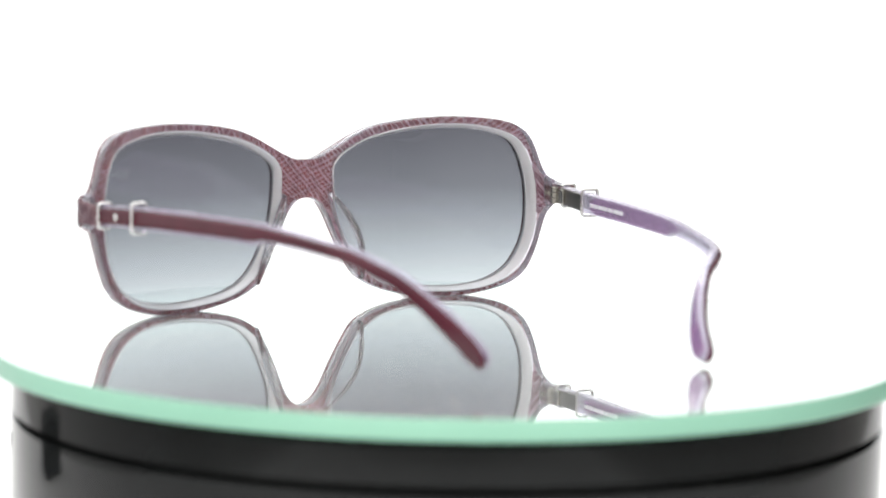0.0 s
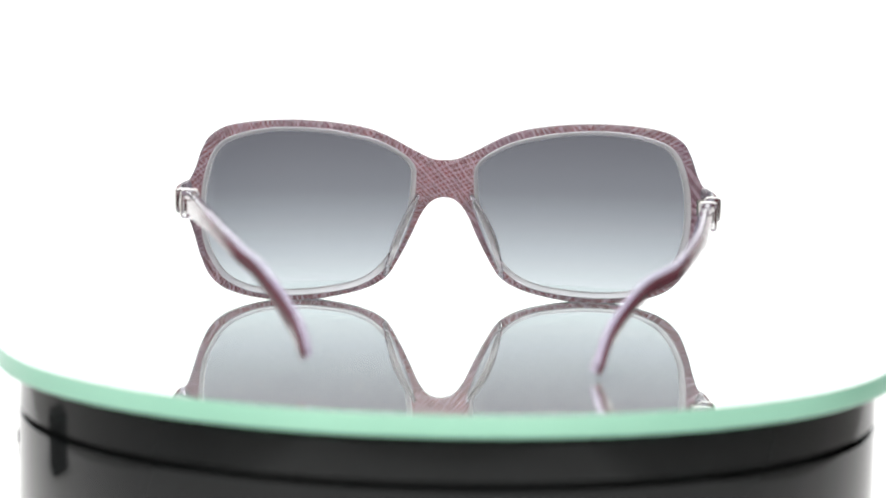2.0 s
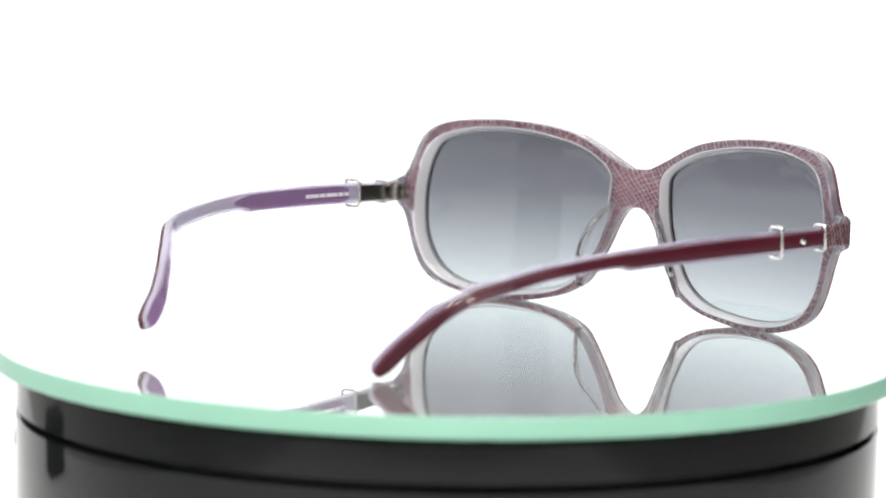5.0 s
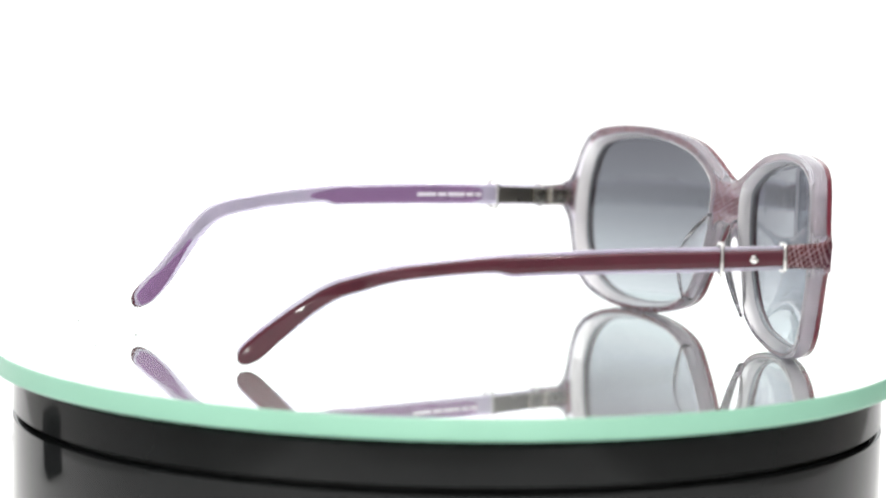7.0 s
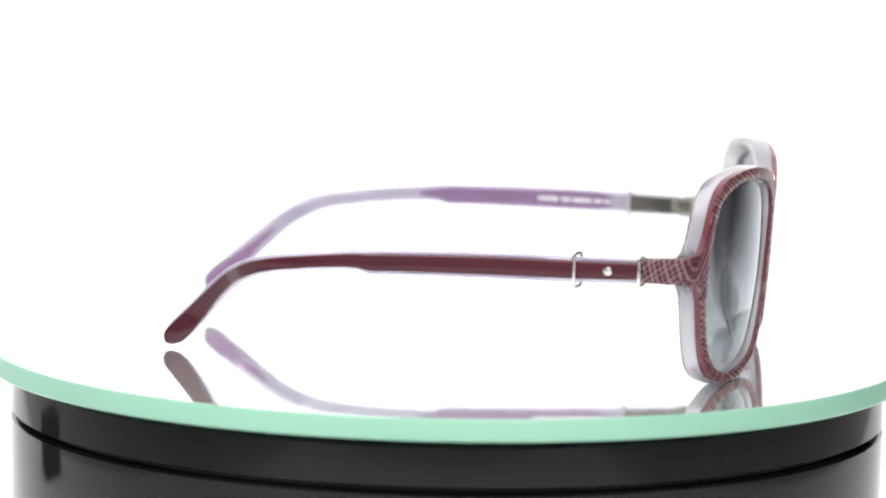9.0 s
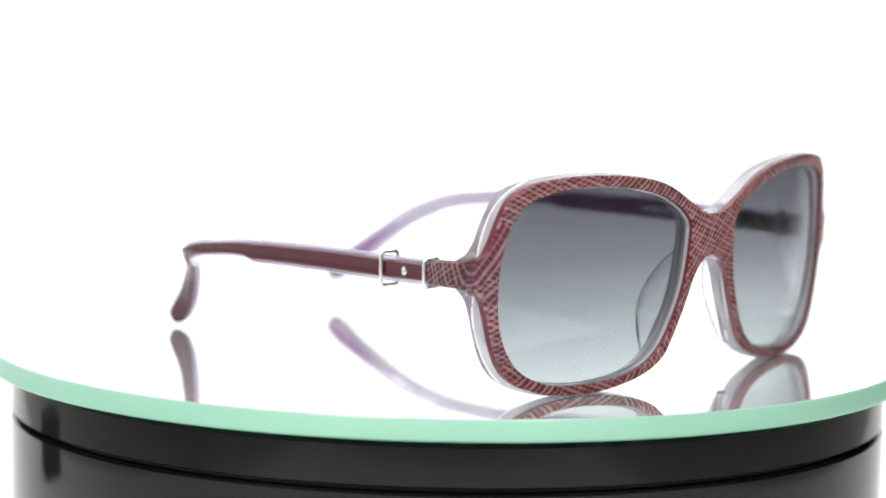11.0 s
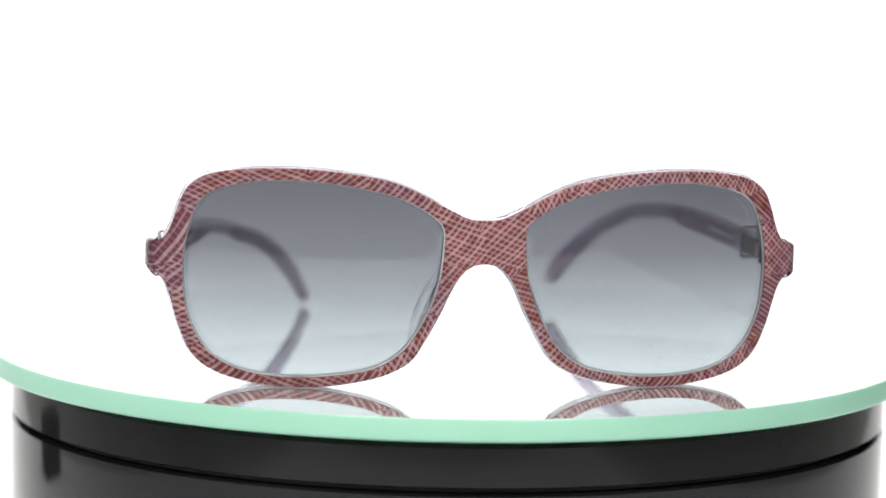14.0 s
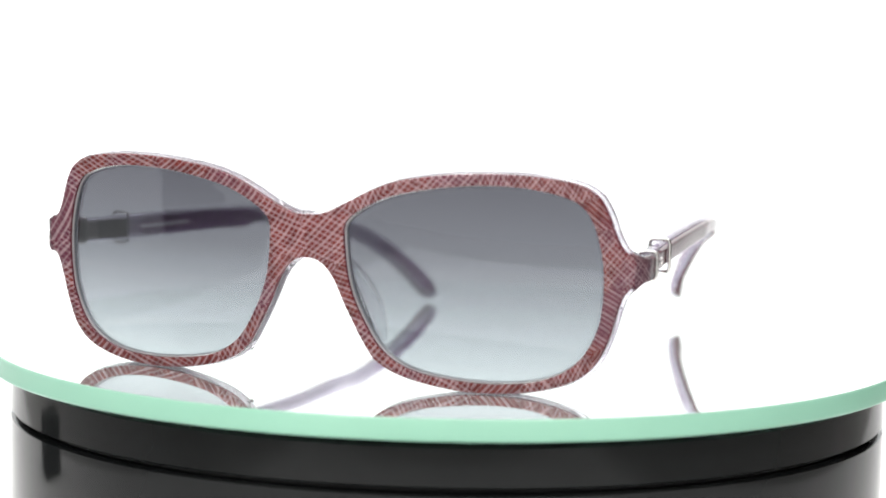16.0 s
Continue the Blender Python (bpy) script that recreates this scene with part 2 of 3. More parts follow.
def spline(pts, per, closed=True):
    """Points along a Catmull-Rom curve through pts."""
    out, n = [], len(pts)
    P = [np.array(p, float) for p in pts]
    for i in range(n if closed else n - 1):
        if closed:
            a, b, c, d = (P[(i + k) % n] for k in (-1, 0, 1, 2))
        else:
            a, b, c, d = P[max(i - 1, 0)], P[i], P[i + 1], P[min(i + 2, n - 1)]
        for k in range(per):
            u = k / per
            out.append(0.5 * (2 * b + (c - a) * u + (2 * a - 5 * b + 4 * c - d) * u * u + (3 * b - a - 3 * c + d) * u ** 3))
    if not closed:
        out.append(P[-1])
    return np.array(out)


def even(loop, n):
    """n points at even steps round a closed loop."""
    q = np.vstack([loop, loop[:1]])
    s = np.concatenate([[0], np.cumsum(np.linalg.norm(np.diff(q, axis=0), axis=1))])
    at = np.linspace(0, s[-1], n, endpoint=False)
    return np.stack([np.interp(at, s, q[:, k]) for k in range(q.shape[1])], 1)


def grown(loop, by):
    """A closed loop moved outwards by so much."""
    t = np.roll(loop, -1, 0) - np.roll(loop, 1, 0)
    t /= np.linalg.norm(t, axis=1)[:, None] + 1e-12
    nrm = np.stack([t[:, 1], -t[:, 0]], 1)
    area = 0.5 * np.sum(loop[:, 0] * np.roll(loop[:, 1], -1) - np.roll(loop[:, 0], -1) * loop[:, 1])
    return loop + nrm * by * (1 if area > 0 else -1)


def rings(bm, loops, close_ends=True, closed_path=False):
    """Skin a row of equal loops of points."""
    rows = [[bm.verts.new(p) for p in lp] for lp in loops]
    k = len(rows[0])
    pairs = list(zip(rows, rows[1:])) + ([(rows[-1], rows[0])] if closed_path else [])
    for a, b in pairs:
        for i in range(k):
            bm.faces.new((a[i], a[(i + 1) % k], b[(i + 1) % k], b[i]))
    if close_ends and not closed_path:
        bm.faces.new(rows[0][::-1])
        bm.faces.new(rows[-1])
    return rows


def tube(bm, path, radius, sides=8, closed=True):
    """Round wire along a path of points."""
    P = [Vector(p) for p in path]
    n = len(P)
    loops, up = [], None
    for i, p in enumerate(P):
        a, b = (P[i - 1], P[(i + 1) % n]) if closed else (P[max(i - 1, 0)], P[min(i + 1, n - 1)])
        d = (b - a).normalized()
        if up is None:
            up = d.orthogonal().normalized()
        up = (up - d * up.dot(d)).normalized()
        side = d.cross(up)
        loops.append([p + radius * (math.cos(t) * up + math.sin(t) * side) for t in (2 * math.pi * k / sides for k in range(sides))])
    rings(bm, loops, closed_path=closed)


def lathe(bm, profile, steps=160, slots=()):
    """Turn a profile of (radius, height) round the z axis."""
    rows = []
    for r, z in profile:
        if r < 1e-6:
            rows.append([bm.verts.new((0, 0, z))])
        else:
            rows.append([bm.verts.new((r * math.cos(a), r * math.sin(a), z)) for a in (2 * math.pi * k / steps for k in range(steps))])
    for j, (a, b) in enumerate(zip(rows, rows[1:])):
        for i in range(steps):
            k = (i + 1) % steps
            if len(a) == 1:
                f = bm.faces.new((a[0], b[i], b[k]))
            elif len(b) == 1:
                f = bm.faces.new((a[i], a[k], b[0]))
            else:
                f = bm.faces.new((a[i], a[k], b[k], b[i]))
            f.material_index = slots[j] if slots else 0


def box(bm, lo, hi, bevel=0.0, m=None):
    g = bmesh.ops.create_cube(bm, size=1.0)
    sx, sy, sz = (h - l for l, h in zip(lo, hi))
    mid = [(l + h) / 2 for l, h in zip(lo, hi)]
    mat = Matrix.Translation(mid) @ Matrix.Diagonal((sx, sy, sz, 1))
    bmesh.ops.transform(bm, matrix=mat, verts=g["verts"])
    if bevel:
        ed = list({e for v in g["verts"] for e in v.link_edges})
        r = bmesh.ops.bevel(bm, geom=ed, offset=bevel, segments=2, profile=0.6, affect="EDGES")
        vs = list({v for f in r["faces"] for v in f.verts} | {v for v in g["verts"] if v.is_valid})
    else:
        vs = g["verts"]
    if m is not None:
        bmesh.ops.transform(bm, matrix=m, verts=vs)


# ---------- the light tent and the table ----------
FLOOR = -0.075


def tent():
    def slab_of(name, lo, hi, mat, label, category, kind="structure"):
        bm = bmesh.new()
        box(bm, lo, hi)
        return tagged(part(name, bm, mat, smooth=False), label, category, kind=kind)

    slab_of("floor", (-0.34, -0.56, FLOOR - 0.003), (0.34, 0.40, FLOOR), PAPER, "white paper sheet laid under the turntable", "backdrop")
    table = tagged(new("table"), "pale grey laminate table under the white sheet", "table")
    bm = bmesh.new()
    box(bm, (-0.90, -0.75, FLOOR - 0.033), (0.90, 0.80, FLOOR - 0.0032), 0.003)
    part("tabletop", bm, TABLE, table)
    for x in (-0.84, 0.84):
        for y in (-0.69, 0.74):
            bm = bmesh.new()
            box(bm, (x - 0.03, y - 0.03, -0.80), (x + 0.03, y + 0.03, FLOOR - 0.033), 0.003)
            part("leg", bm, TABLE, table)
    # back cloth that sweeps up from the table
    prof = [(0.395, FLOOR + 0.0005), (0.47, FLOOR + 0.003), (0.54, FLOOR + 0.016), (0.60, FLOOR + 0.045), (0.65, FLOOR + 0.095), (0.685, FLOOR + 0.17), (0.70, FLOOR + 0.26), (0.704, 0.45), (0.704, 0.80)]
    prof = [tuple(p) for p in spline(prof, 4, False)]
    bm = bmesh.new()
    rows = [[bm.verts.new((x, y, z)) for y, z in prof] for x in np.linspace(-0.60, 0.90, 11)]
    for a, b in zip(rows, rows[1:]):
        for k in range(len(prof) - 1):
            bm.faces.new((a[k], a[k + 1], b[k + 1], b[k]))
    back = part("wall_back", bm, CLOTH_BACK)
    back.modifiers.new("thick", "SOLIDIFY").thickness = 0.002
    tagged(back, "bright white translucent cloth, its glow painted in and dimmed to one side", "backdrop", kind="structure")
    # unseen glowing cloth, added so that faces turned west mirror white
    slab_of("wall_west", (-0.63, -0.24, FLOOR), (-0.622, 0.70, 0.80), CLOTH_SIDE, "unseen glowing white translucent cloth added beside the table", "backdrop")
    # unseen glowing cloth, added to light the front and veil the lenses
    slab_of("wall_front", (-1.58, -1.13, -0.40), (1.58, -1.12, 0.80), CLOTH_FRONT, "unseen glowing white cloth added behind the camera", "backdrop")
    # unseen glowing cloth overhead, added as the main light from above
    slab_of("ceiling", (-0.60, -1.10, 0.803), (0.60, 0.71, 0.81), CLOTH, "unseen glowing white translucent cloth added overhead as soft light", "soft light")
    # the dim room that the tent opens to
    for name, lo, hi in (("wall_room_south", (-1.6, -2.05, -0.8), (1.6, -2.0, 1.7)), ("wall_room_north", (-1.6, 1.2, -0.8), (1.6, 1.25, 1.7)),
                         ("wall_room_west", (-1.65, -2.0, -0.8), (-1.6, 1.2, 1.7)), ("wall_room_east", (1.6, -2.0, -0.8), (1.65, 1.2, 1.7)),
                         ("floor_room", (-1.6, -2.0, -0.85), (1.6, 1.2, -0.8)), ("ceiling_room", (-1.6, -2.0, 1.7), (1.6, 1.2, 1.75))):
        slab_of(name, lo, hi, ROOM, "plain dim brown room surface", "room wall")


tent()


# ---------- the row of small lamps under the tent's roof ----------
def light_bar():
    bar = tagged(new("light_bar"), "white lamp bar with a row of small glowing diodes", "lamp bar")
    bm = bmesh.new()
    box(bm, (-0.26, 0.285, 0.640), (0.26, 0.315, 0.655), 0.003)
    for x in (-0.2, 0.2):
        box(bm, (x - 0.004, 0.296, 0.655), (x + 0.004, 0.304, 0.803), 0.001)
    part("housing", bm, BAR, bar)
    for k in range(11):
        bm = bmesh.new()
        lathe(bm, [(0, 0.6362), (0.0028, 0.6370), (0.0040, 0.6390), (0.0042, 0.6402), (0, 0.6402)], 16)
        bmesh.ops.translate(bm, verts=bm.verts, vec=(-0.24 + 0.048 * k, 0.30, 0))
        part("diode", bm, DIODE, bar, "small glowing diode")


light_bar()


# ---------- the turntable ----------
def turntable():
    R, T, RB = 0.10735, 0.0048, 0.1017
    bm = bmesh.new()
    disc = tagged(new("glass_disc"), "round mirror glass disc with a pale green edge", "glass disc")
    lathe(bm, [(0, -0.0010), (R - 0.00045, -0.0010), (R - 0.00045, 0), (0, 0)], 256)
    part("mirror_top", bm, DISC_TOP, disc, "polished mirror surface", smooth=False)
    bm = bmesh.new()
    lathe(bm, [(0, -0.00105), (R - 0.0004, -0.00105), (R - 0.0004, -0.00004), (R - 0.0002, -0.0001), (R, -0.0004), (R, -T + 0.0005), (R - 0.0005, -T), (0, -T)], 256)
    part("glass_edge", bm, GLASS_EDGE, disc, "pale green ground glass edge")
    # specks of dust that turn with the glass
    for k, (x, y) in enumerate(((0.0494, 0.0468), (0.0453, 0.0697), (0.0495, 0.0768), (0.0910, 0.0495), (0.0336, 0.0894), (0.0237, 0.0696), (0.0669, 0.0461), (0.0102, 0.0828))):
        bm = bmesh.new()
        bmesh.ops.create_icosphere(bm, subdivisions=1, radius=0.00022 + 0.00006 * (k % 3))
        bmesh.ops.scale(bm, verts=bm.verts, vec=(1.5, 1.0, 0.45))
        bmesh.ops.translate(bm, verts=bm.verts, vec=(x, y, 0.00008))
        part("dust_speck", bm, DUST, disc)
    base = tagged(new("turntable"), "glossy black round turntable base with a groove", "turntable")
    bm = bmesh.new()
    lathe(bm, [(0, -T), (RB - 0.004, -T - 0.0001), (RB - 0.004, -T - 0.0012), (RB - 0.0012, -T - 0.0013), (RB - 0.0002, -T - 0.0022), (RB, -0.0150), (RB - 0.0004, -0.0154), (RB - 0.0030, -0.0154), (0, -0.0154)], 192)
    part("top_ring", bm, BLACK, base, "glossy black plastic ring")
    bm = bmesh.new()
    lathe(bm, [(0, -0.0155), (RB - 0.0026, -0.0156), (RB - 0.0026, -0.0164), (0, -0.0165)], 128)
    part("groove", bm, MATT_BLACK, base, "dark recessed groove")
    bm = bmesh.new()
    lathe(bm, [(0, -0.0166), (RB - 0.0008, -0.0166), (RB, -0.0170), (RB, FLOOR + 0.006), (RB - 0.0015, FLOOR + 0.004), (RB - 0.003, FLOOR + 0.0035), (0, FLOOR + 0.0035)], 192)
    part("drum", bm, BLACK, base, "glossy black plastic drum")
    for k in range(3):
        a = radians(30 + 120 * k)
        bm = bmesh.new()
        lathe(bm, [(0, FLOOR), (0.009, FLOOR), (0.0095, FLOOR + 0.001), (0.0095, FLOOR + 0.0035), (0, FLOOR + 0.0035)], 32)
        bmesh.ops.translate(bm, verts=bm.verts, vec=(0.085 * math.cos(a), 0.085 * math.sin(a), 0))
        part("rubber_foot", bm, MATT_BLACK, base)
    return disc


DISC = turntable()

# ---------- the sunglasses ----------
MID = -0.003      # where their middle stands from the turning axis


def face(x, z):
    """How far back the front surface lies at a place of the front."""
    return -0.0750 - 0.06 * (z - 0.028) + 2.75 * x * x


OUTER_HALF = [(0, 36.3), (3.5, 36.6), (8.5, 38.9), (15.4, 42.5), (22, 44.7), (33, 46.2), (45, 46.5), (56, 45.3), (61, 42.8), (63.3, 39), (65, 34),
              (66.6, 31.1), (68.7, 29.8), (69, 27.3), (68.6, 24.5), (66.3, 21.6), (65, 18), (63.2, 12), (60.5, 6.6), (55.7, 3), (47, 0.7), (37, 0.2),
              (29, 1), (21, 2.9), (15.5, 5.8), (12.6, 9.8), (9.1, 16.4), (6.2, 22.6), (3.4, 26), (0, 27)]
INNER = [(8.5, 31), (9.2, 35.3), (14.2, 39), (21.3, 41.7), (33, 43.7), (45, 44), (54.4, 42.3), (59.3, 39.2), (61.9, 32), (62.6, 24), (61.5, 15),
         (57.5, 7.6), (51, 3.7), (42, 2.3), (32, 2.7), (23, 4.4), (16.8, 8.2), (12.6, 14.5), (9.6, 22)]
OUT = even(spline(OUTER_HALF + [(-x, z) for x, z in OUTER_HALF[-2:0:-1]], 10) * 0.001, 420)
IN_L = even(spline(INNER, 10) * 0.001, 180)
IN_R = even(IN_L * np.array([-1, 1]), 180)


def inside(pts, loop):
    x, y = pts[:, 0][:, None], pts[:, 1][:, None]
    a, b = loop, np.roll(loop, -1, 0)
    cross = ((a[:, 1] > y) != (b[:, 1] > y)) & (x < (b[:, 0] - a[:, 0]) * (y - a[:, 1]) / (b[:, 1] - a[:, 1] + 1e-15) + a[:, 0])
    return cross.sum(1) % 2 == 1


def cap(outer, holes, depth, bm, place, spacing=0.0016):
    """Fill a flat region with holes and lay it on the curved front. Returns the rim vertices of each loop."""
    from mathutils.geometry import delaunay_2d_cdt
    loops = [outer, *holes]
    pts = np.vstack(loops)
    edges, k = [], 0
    for lp in loops:
        n = len(lp)
        edges += [(k + i, k + (i + 1) % n) for i in range(n)]
        k += n
    lo, hi = outer.min(0), outer.max(0)
    gx, gz = np.meshgrid(np.arange(lo[0], hi[0], spacing), np.arange(lo[1], hi[1], spacing))
    g = np.stack([gx.ravel(), gz.ravel()], 1)
    ok = inside(g, grown(outer, -0.0007))
    for h in holes:
        ok &= ~inside(g, grown(h, 0.0007))
    pts = np.vstack([pts, g[ok]])
    vs, _, fs, ov, _, _ = delaunay_2d_cdt([Vector(p) for p in pts], edges, [], 0, 1e-7)
    V = np.array([tuple(v) for v in vs])
    F = np.array([f for f in fs if len(f) == 3])
    c = V[F].mean(1)
    ok = inside(c, outer)
    for h in holes:
        ok &= ~inside(c, h)
    made = [bm.verts.new(place(v[0], v[1], depth)) for v in V]
    for f in F[ok]:
        bm.faces.new([made[i] for i in f])
    back = {}
    for i, o in enumerate(ov):
        for j in o:
            back[j] = made[i]
    out, k = [], 0
    for lp in loops:
        out.append([back[k + i] for i in range(len(lp))])
        k += len(lp)
    return out


def slab(outer, holes, layers, place):
    """A solid of several layers: each (depth, growth of the outline, growth of the holes)."""
    bm = bmesh.new()
    rims = []
    for i, (d, go, gh) in enumerate(layers):
        o, hs = grown(outer, go), [grown(h, gh) for h in holes]
        if i in (0, len(layers) - 1):
            rims.append(cap(o, hs, d, bm, place))
        else:
            rims.append([[bm.verts.new(place(p[0], p[1], d)) for p in lp] for lp in (o, *hs)])
    for a, b in zip(rims, rims[1:]):
        for la, lb in zip(a, b):
            n = len(la)
            for i in range(n):
                j = (i + 1) % n
                if len({la[i], la[j], lb[j], lb[i]}) == 4:
                    bm.faces.new((la[i], la[j], lb[j], lb[i]))
    loose = [v for v in bm.verts if not v.link_faces]
    bmesh.ops.delete(bm, geom=loose, context="VERTS")
    return bm


def on_front(x, z, d):
    return (MID + x, face(x, z) + d, z)


def section(h, x0, x1, h0, h1, r):
    """Rounded four-sided section: lateral from x0 to x1, half-heights h0 and h1 times h at those sides."""
    pts = []
    c = [(x0, -h0 * h), (x1, -h1 * h), (x1, h1 * h), (x0, h0 * h)]
    for i in range(4):
        p, a, b = Vector(c[i]), Vector(c[i - 1]), Vector(c[(i + 1) % 4])
        rr = min(r, (a - p).length * 0.45, (b - p).length * 0.45)
        u, v = p + (a - p).normalized() * rr, p + (b - p).normalized() * rr
        for k in range(4):
            s = k / 3
            pts.append((1 - s) ** 2 * u + 2 * s * (1 - s) * p + s * s * v)
    return pts


def twisted(side, up, y, o, right=False):
    """The temple's end is turned so that its outer face looks a little down."""
    a = radians(27 if o < 0 or right else 16) * min(1, max(0, (y - 0.026) / 0.022)) * o
    return side * math.cos(a) - up * math.sin(a), up * math.cos(a) + side * math.sin(a)


def loft(path, halves, sec, twist=0):
    """Sweep a section, which may change with the half-height and the place on the way, along a path."""
    bm = bmesh.new()
    P = [Vector(p) for p in path]
    loops = []
    for i, p in enumerate(P):
        d = (P[min(i + 1, len(P) - 1)] - P[max(i - 1, 0)]).normalized()
        side = d.cross(Vector((0, 0, 1))).normalized()
        up = side.cross(d).normalized()
        if twist:
            side, up = twisted(side, up, p.y, twist)
        loops.append([p + side * q[0] + up * q[1] for q in sec(halves[i], i / (len(P) - 1))])
    rings(bm, loops)
    return bm


# way of each temple's outer face: distance from the middle, depth, height, half-height
TEMPLE_R = [(69.3, -50.3, 26.6, 2.75), (65.8, -35, 26.1, 2.95), (62.2, -16, 25.8, 2.95), (58.6, 3, 25.2, 2.8), (57.3, 9, 24.9, 2.75), (56.3, 13, 25.1, 2.3), (53.8, 22, 24.3, 2.1),
            (51.2, 30, 23.2, 2.1), (49.2, 35, 22.1, 2.15), (46.2, 39.5, 20.5, 2.3), (39.9, 44, 17.8, 2.4), (34.5, 49, 13.1, 2.6), (30.2, 54, 7.7, 2.8), (27.9, 58, 3.6, 2.7), (27.1, 60.2, 1.9, 1.7), (26.7, 61, 1.3, 0.6)]
TEMPLE_L = [(69.3, -50.3, 27.0, 2.75), (67.3, -35, 27.7, 2.95), (65.4, -16, 28.3, 2.95), (63.3, 3, 28.6, 2.8), (62.6, 9, 28.6, 2.75), (62.0, 13, 28.9, 2.3), (60.0, 24.5, 28.3, 2.1),
            (57.9, 33.8, 27.2, 2.1), (56.2, 39.8, 26.2, 2.15), (54.0, 44.8, 24.5, 2.3), (50.0, 49.6, 21.6, 2.4), (45.8, 54.8, 16.8, 2.6), (42.1, 60, 11.6, 2.8), (40.3, 64, 7.9, 2.7), (39.6, 66.2, 6.0, 1.7), (39.2, 67, 5.4, 0.6)]


def sunglasses():
    top = tagged(new("sunglasses"), "women's sunglasses, patterned red-brown front, wine temples, grey gradient lenses", "sunglasses")
    bm = slab(OUT, [IN_L, IN_R], [(0.0, -0.0005, 0.0003), (0.0002, -0.0001, 0.0), (0.0005, 0.0, 0.0), (0.0014, 0.0, 0.0)], on_front)
    for f in bm.faces:
        f.normal_update()
        f.material_index = 1 if len(f.verts) == 4 and abs(f.normal.y) < 0.4 else 0
    part("front_sheet", bm, SHEET, top, "red-brown acetate with pale crossed threads", mats=(SHEET_EDGE,))
    part("rim_body", slab(OUT, [IN_L, IN_R], [(0.00143, 0.0, 0.0), (0.0022, 0.0003, 0.0002), (0.0036, 0.0004, 0.0005), (0.0046, 0.0001, 0.0008), (0.0050, -0.0006, 0.0011)], on_front), LILAC, top,
         "translucent lilac acetate behind the pattern")
    for loop, sgn in ((IN_L, 1), (IN_R, -1)):
        c = loop.mean(0)

        def lens_place(x, z, d, c=c):
            bulge = max(0.0, 1 - ((x - c[0]) / 0.028) ** 2 - ((z - c[1]) / 0.023) ** 2)
            return (MID + x, face(x, z) + 0.0017 - 0.0011 * bulge + d, z)

        bm = slab(grown(loop, -0.0001), [], [(0.0, -0.0002, 0), (0.0001, 0.0, 0), (0.0006, 0.0, 0), (0.0008, -0.0003, 0)], lens_place)
        for f in bm.faces:
            f.material_index = 1 if len(f.verts) == 4 else 0
        mid = Vector((MID + c[0], face(c[0], c[1]), 0))
        bmesh.ops.translate(bm, verts=bm.verts, vec=-mid)
        part("lens", bm, LENS, top, "grey lens, dark above fading to pale below", mats=(LENS_EDGE,)).location = mid
        bm = bmesh.new()
        rings(bm, [[on_front(p[0], p[1], d) for p in grown(loop, g)] for g, d in
                   ((-0.00006, 0.0010), (-0.00006, 0.0036), (0.0008, 0.00503), (0.0010, 0.0048), (0.0004, 0.0016))], closed_path=True)
        part("rim_bevel", bm, BEVEL_GLINT, top, "bevelled inner edge of the rim, painted white for refracted light")
        # nose pad: a thin crystal fin swept back from the nasal rim
        bm = bmesh.new()
        loops = []
        for k in range(15):
            u = k / 14
            z = 0.0275 - 0.0215 * u
            x = 0.0068 + 0.0088 * u ** 1.15
            swell = math.sin(math.pi * min(1, max(0, u)) ** 0.85)
            reach = 0.0030 + 0.0040 * swell
            y0 = face(x, z) + 0.0030
            lp = []
            for a in range(12):
                t = 2 * math.pi * a / 12
                lp.append((MID + sgn * (x + 0.0007 * math.cos(t) * (0.5 + swell) + 0.0022 * swell * (0.5 + 0.5 * math.sin(t))), y0 + reach * (0.5 + 0.5 * math.sin(t)), z + 0.0006 * math.cos(t)))
            loops.append(lp)
        rings(bm, loops)
        part("nose_pad", bm, CRYSTAL, top, "clear acetate nose pad")
        # corner that turns back to the hinge
        way = spline([(sgn * 68.6, -61.9, 26.9), (sgn * 69.6, -60.9, 27.0), (sgn * 70.1, -58.6, 27.0), (sgn * 70.1, -55, 26.9), (sgn * 69.4, -50.6, 26.8)], 6, False) * 0.001 + np.array([MID, 0, 0])
        hs = np.interp(np.linspace(0, 1, len(way)), [0, 0.25, 0.5, 1], [0.0046, 0.0038, 0.0031, 0.0028])
        o = 1 if sgn > 0 else -1
        part("end_piece", loft(way, hs, lambda h, u: section(h, 0.0, -o * 0.0011, 0.80, 0.92, 0.0004)), CORNER_SHADED, top, "patterned acetate corner beside the hinge, its side shade in the colour")
        part("end_piece_lining", loft(way, hs, lambda h, u: section(h, -o * 0.00112, -o * 0.0038, 0.98, 0.86, 0.0006)), LILAC, top, "lilac acetate lining of the corner")
        temple(top, sgn)
    return top


